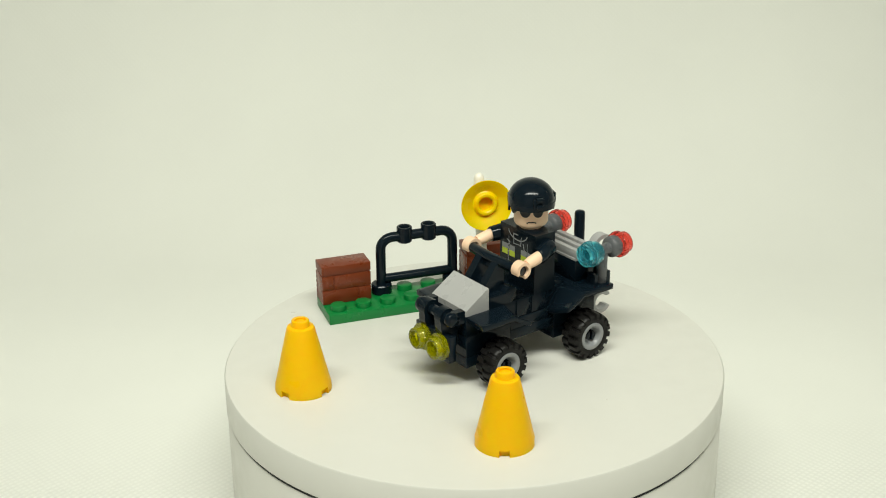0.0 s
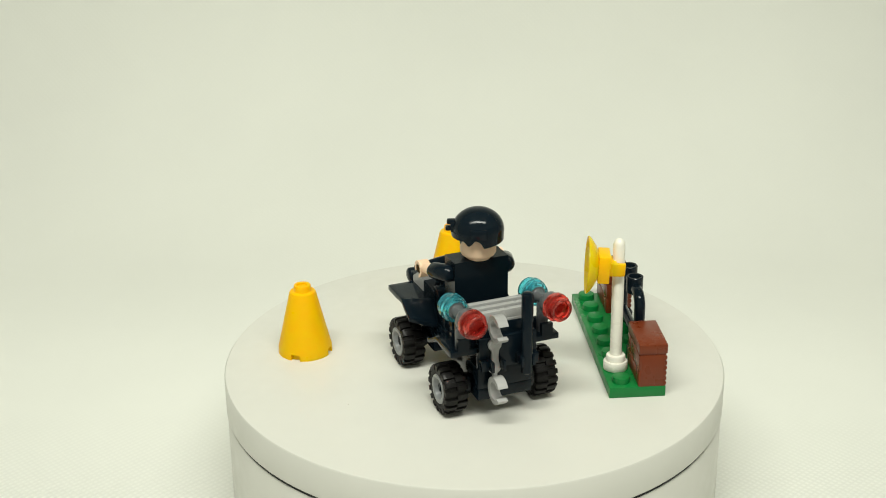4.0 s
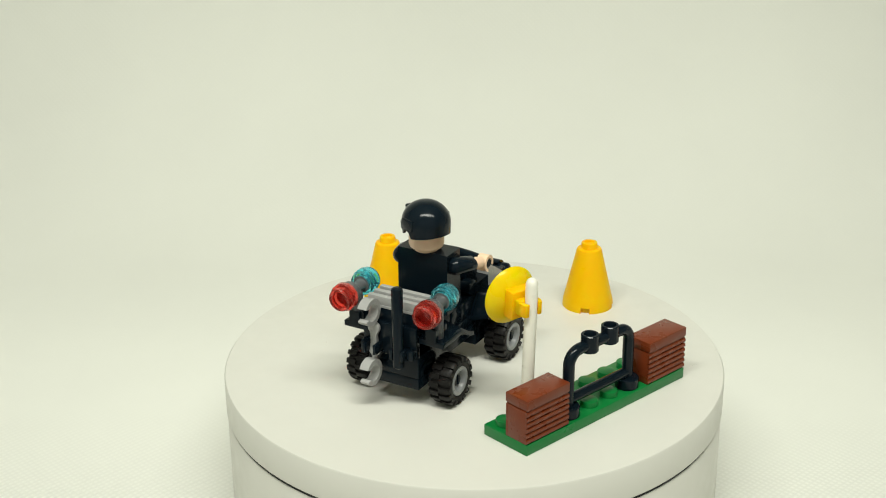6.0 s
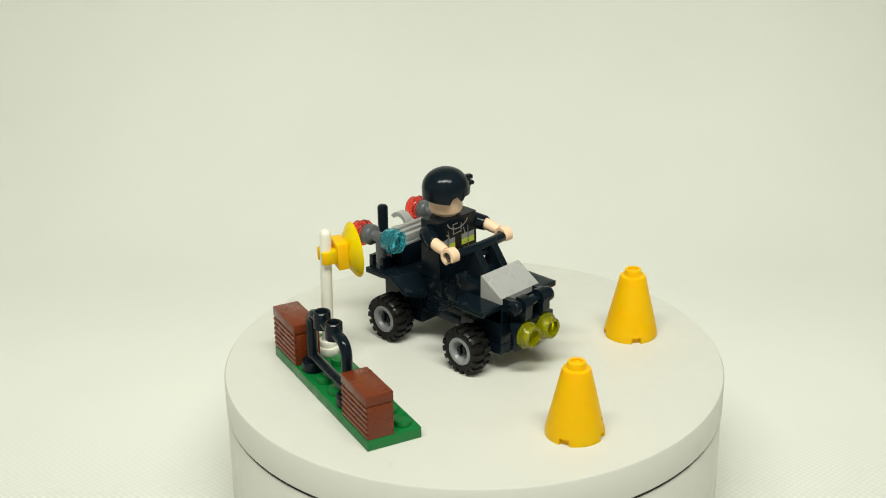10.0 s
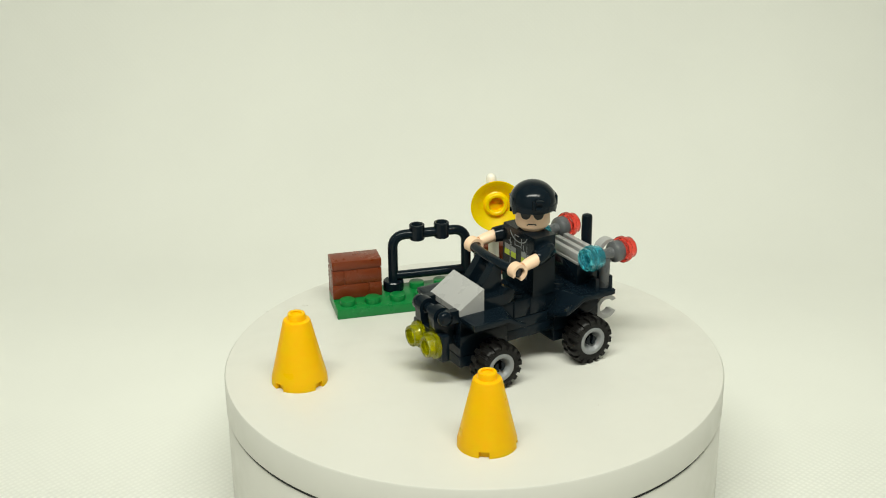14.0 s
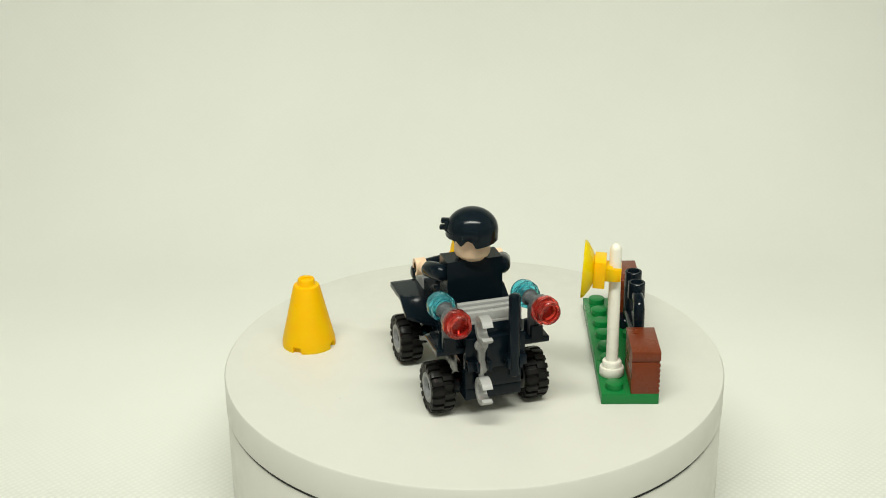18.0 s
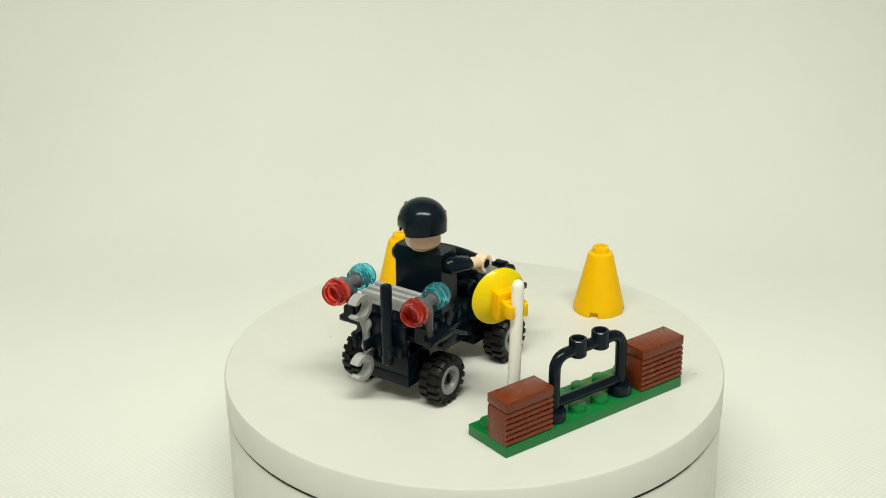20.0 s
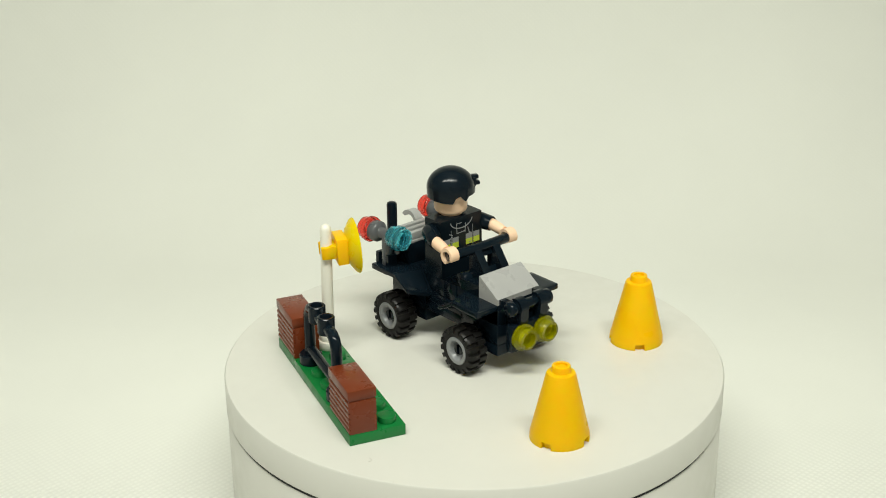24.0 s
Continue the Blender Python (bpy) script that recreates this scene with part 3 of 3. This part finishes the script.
    box(bm, -25.6, -23.8, -8.4, 8.4, 15.4, 24.6, 0.2)
    for y in (-7.2, 7.2):
        box(bm, -27.4, -25.4, y - 1.1, y + 1.1, 15.8, 18.8, 0.25)
    part("back_bracket", bm, BLACK, root)
    for y in (-4.3, 4.3):
        bm = bmesh.new()
        for s in (-1, 1):
            box(bm, -29.6, -25.4, y + 1.65 * s - 0.45, y + 1.65 * s + 0.45, 16.2, 19.2, 0.2)
        part("back_clip", bm, BLACK, root)
    bm = bmesh.new()
    lathe(bm, [(0, 0), (1.3, 0), (1.6, 0.3), (1.6, 22.7), (1.45, 23.2), (1.0, 23.5), (0, 23.6)], 22)
    part("aerial", bm, BLACK, root, "black upright aerial rod").matrix_basis = at(-28.2, -4.3, 13.8)
    chain = cuff_chain()
    chain.parent = root
    chain.matrix_basis = at(-27.8, 4.3, 19.7)
    return root


CAR = car()


# ---- the figure ----
def doll():
    """Toy figure in one mesh; its seat is z = 0 and it looks along +x."""
    K, S, P, L, I, T = range(6)
    bm = bmesh.new()
    prism(bm, [(-2.5, 0), (5.1, 0), (4.7, 17.8), (-2.4, 17.8)], -7.9, 7.9, 0.4, T)
    rod(bm, (0, 0, 17.6), (0, 0, 18.8), 3.4, slot=S)
    face, cap = Matrix.Rotation(radians(53), 4, "Z"), Matrix.Rotation(radians(68), 4, "Z")
    lathe(bm, [(0, 18.5), (3.9, 18.5), (4.6, 18.85), (4.95, 19.6), (4.95, 25.0), (4.4, 26.2), (0, 26.4)], 40, slot=S)
    # helmet: dome with a shallow brow and lower ear and neck guards
    n, top, eq = 120, 32.05, 26.0
    def hem(a):
        d = abs((math.degrees(a) + 180) % 360 - 180)
        f = max(0.0, min(1.0, (d - 94) / 8))
        return 24.4 - 1.8 * f + 0.7 * max(0.0, min(1.0, (d - 102) / 60)) - 1.4 * max(0.0, 1 - abs(d - 68) / 13) + 0.4 * max(0.0, 1 - abs(d - 84) / 9)
    rows = []
    for shell in (0, 1):
        k = 1 - 0.10 * shell
        for step in range(1, 11):
            p = radians(9 * step)
            rows.append([bm.verts.new(cap @ Vector((k * 7.1 * math.sin(p) * math.cos(2 * math.pi * i / n), k * 6.7 * math.sin(p) * math.sin(2 * math.pi * i / n), eq + k * (top - eq) * math.cos(p)))) for i in range(n)])
        lip = []
        for i in range(n):
            a = 2 * math.pi * i / n
            lip.append(bm.verts.new(cap @ Vector((k * 7.0 * math.cos(a), k * 6.6 * math.sin(a), hem(a)))))
        rows.append(lip)
    outer, inner = rows[:11], rows[11:]
    for rset in (outer, inner):
        for lo, hi in zip(rset, rset[1:]):
            for i in range(n):
                bm.faces.new((lo[i], lo[(i + 1) % n], hi[(i + 1) % n], hi[i])).material_index = K
        bm.faces.new(rset[0]).material_index = K
    for i in range(n):
        bm.faces.new((outer[-1][i], outer[-1][(i + 1) % n], inner[-1][(i + 1) % n], inner[-1][i])).material_index = K
    # raised band along the brow
    band = []
    for z, rad in ((24.35, 7.0), (24.4, 7.3), (25.9, 7.32), (26.05, 7.05)):
        band.append([bm.verts.new(cap @ Vector((rad * math.cos(radians(a)), rad * 0.943 * math.sin(radians(a)), z))) for a in range(-66, 67, 6)])
    for lo, hi in zip(band, band[1:]):
        for i in range(len(lo) - 1):
            bm.faces.new((lo[i], lo[i + 1], hi[i + 1], hi[i])).material_index = K
    for i in (0, -1):
        bm.faces.new([row[i] for row in band]).material_index = K
    # mount on the brow
    box(bm, 5.2, 7.5, -1.7, 1.7, 25.5, 28.3, 0.35, K, cap)
    box(bm, 6.2, 8.9, -1.1, 1.1, 25.7, 26.9, 0.4, K, cap)
    box(bm, 6.0, 8.5, -1.0, 1.0, 27.5, 28.8, 0.4, K, cap)
    # raised panels over the ears
    for side in (-1, 1):
        box(bm, -2.3, 2.3, 6.0 * side - 0.5, 6.0 * side + 0.75, 24.9, 28.0, 0.35, K, cap)
    # dark glasses and mouth print, wrapped round the head
    def wrap(a0, a1, z0, z1, slot, steps=8, round_off=0.0):
        up, dn = [], []
        for i in range(steps + 1):
            f = i / steps
            a = radians(a0 + (a1 - a0) * f)
            cut = round_off * (abs(2 * f - 1) ** 3)
            for row, z in ((up, z1 - cut * 0.4), (dn, z0 + cut)):
                row.append(bm.verts.new(face @ Vector((4.99 * math.cos(a), 4.99 * math.sin(a), z))))
        for i in range(steps):
            bm.faces.new((dn[i], dn[i + 1], up[i + 1], up[i])).material_index = slot
    wrap(4, 42, 21.9, 24.6, I, round_off=1.3)
    wrap(-42, -4, 21.9, 24.6, I, round_off=1.3)
    wrap(-6, 6, 24.0, 24.6, I)
    # frowning mouth: a short line with its ends turned down
    wrap(-13, 13, 20.35, 20.72, I)
    wrap(-17, -12, 20.05, 20.5, I, 3)
    wrap(11, 15, 20.15, 20.55, I, 3)
    # chest print
    def mark(y0, y1, z0, z1, slot, turn=0.0):
        mid = Matrix.Translation((5.1 - 0.4 * (z0 + z1) / 34.6, (y0 + y1) / 2, (z0 + z1) / 2)) @ Matrix.Rotation(radians(-1.3), 4, "Y") @ Matrix.Rotation(radians(turn), 4, "X")
        box(bm, -0.05, 0.06, -(y1 - y0) / 2, (y1 - y0) / 2, -(z1 - z0) / 2, (z1 - z0) / 2, 0, slot, mid)
    for y0, y1 in ((-6.9, -4.4), (-3.6, -1.2), (1.6, 4.1), (4.6, 6.9)):
        mark(y0, y1, 8.6, 10.3, L)
        mark(y0, y1, 10.35, 11.9, P)
    for y in (-4.0, 4.35):
        mark(y - 0.07, y + 0.07, 4.2, 14.4, P)
    # open collar
    for y0, y1, z0, z1, turn in ((-1.9, 1.5, 12.85, 13.1, 4), (-1.95, -1.7, 12.9, 16.0, 3), (1.35, 1.6, 12.7, 15.6, -4), (-1.9, 0.2, 15.75, 16.0, 0)):
        mark(y0, y1, z0, z1, P, turn)
    # looped cord and clip
    for k in range(10):
        a = 2 * math.pi * k / 10
        y, z = 3.2 + 0.75 * math.cos(a), 10.6 + 1.5 * math.sin(a)
        mark(y - 0.3, y + 0.3, z - 0.12, z + 0.12, P, math.degrees(math.atan2(1.5 * math.cos(a), -0.75 * math.sin(a))))
    for z in (9.6, 10.7, 11.8, 12.9):
        mark(-4.9, -3.4, z, z + 0.3, P, 28 if int(z) % 2 else -24)
    # belt studs
    for y in (-3.0, 0.0, 3.0):
        mark(y - 0.35, y + 0.35, 5.6, 6.2, P)
    for k in range(14):
        a, b = radians(188 + 164 * k / 14), radians(188 + 164 * (k + 1) / 14)
        y, z = 4.2 * math.cos((a + b) / 2), 17.0 + 2.7 * math.sin((a + b) / 2)
        slope = math.degrees(math.atan2(2.7 * (math.sin(b) - math.sin(a)), 4.2 * (math.cos(b) - math.cos(a))))
        run = math.hypot(2.7 * (math.sin(b) - math.sin(a)), 4.2 * (math.cos(b) - math.cos(a)))
        mark(y - run / 2, y + run / 2, z - 0.16, z + 0.16, P, slope)
    mark(2.6, 2.85, 12.0, 14.0, P, 18)
    # arms: short sleeve, bare forearm, curled grip on the steering bar
    for s in (-1, 1):
        sh, el, wr = Vector((0.4, 8.5 * s, 14.0)), Vector((6.0, 10.8 * s, 13.1)), Vector((10.8, 11.3 * s, 12.0))
        tube(bm, [sh - Vector((1.6, 0.3 * s, -0.4)), sh - Vector((0.9, 0.2 * s, -0.3)), sh, sh.lerp(el, 0.5), el, el + Vector((0.15, 0, 0))], [1.2, 2.1, 2.5, 2.45, 2.25, 2.0], 20, K)
        tube(bm, [el - Vector((0.5, 0, 0)), el.lerp(wr, 0.6), wr], [1.75, 1.7, 1.45], 18, S)
        ring = arc(12.8, 11.1, 2.45, -28, 262, 22) + arc(12.8, 11.1, 1.56, 255, -21, 22)
        y0, y1 = (9.8, 12.8) if s > 0 else (-12.8, -9.8)
        prism(bm, ring, y0, y1, 0.42, S)
    ob = new("toy_figure", mesh_from("toy_figure", bm, [BLACK, PEACH, PRINT, LIME, INK, SATIN]))
    return tagged(ob, "plastic toy driver figure in black with helmet, seated in the buggy", "toy figure")


DOLL = doll()


# ---- what turns ----
def motions():
    """The platter turns at an even rate and carries all that stands on it."""
    h = TOP / MM
    on_car = at(-12.25, -1.65, h, 0, 0, 34.9)
    placed = [
        (CAR, on_car),
        (DOLL, on_car @ at(-5.5, 0, 21.62)),
        (BARRIER, at(15.27, -40.09, h, 0, 0, 17.45)),
        (CONE, at(48.91, 17.29, h, 0, 0, 53.4)),
        (CONE_TWO, at(-5.87, 49.99, h, 0, 0, -4)),
    ]
    times = [0.2 * i for i in range(121)]
    for ob, m in placed:
        walk(ob, [(t, pose(0, 0, 0, 0, 0, TURN0 - RATE * t) @ m) for t in times])
    walk(TURNING, [(t, pose(0, 0, h * MM, 0, 0, TURN0 - RATE * t)) for t in times])


motions()
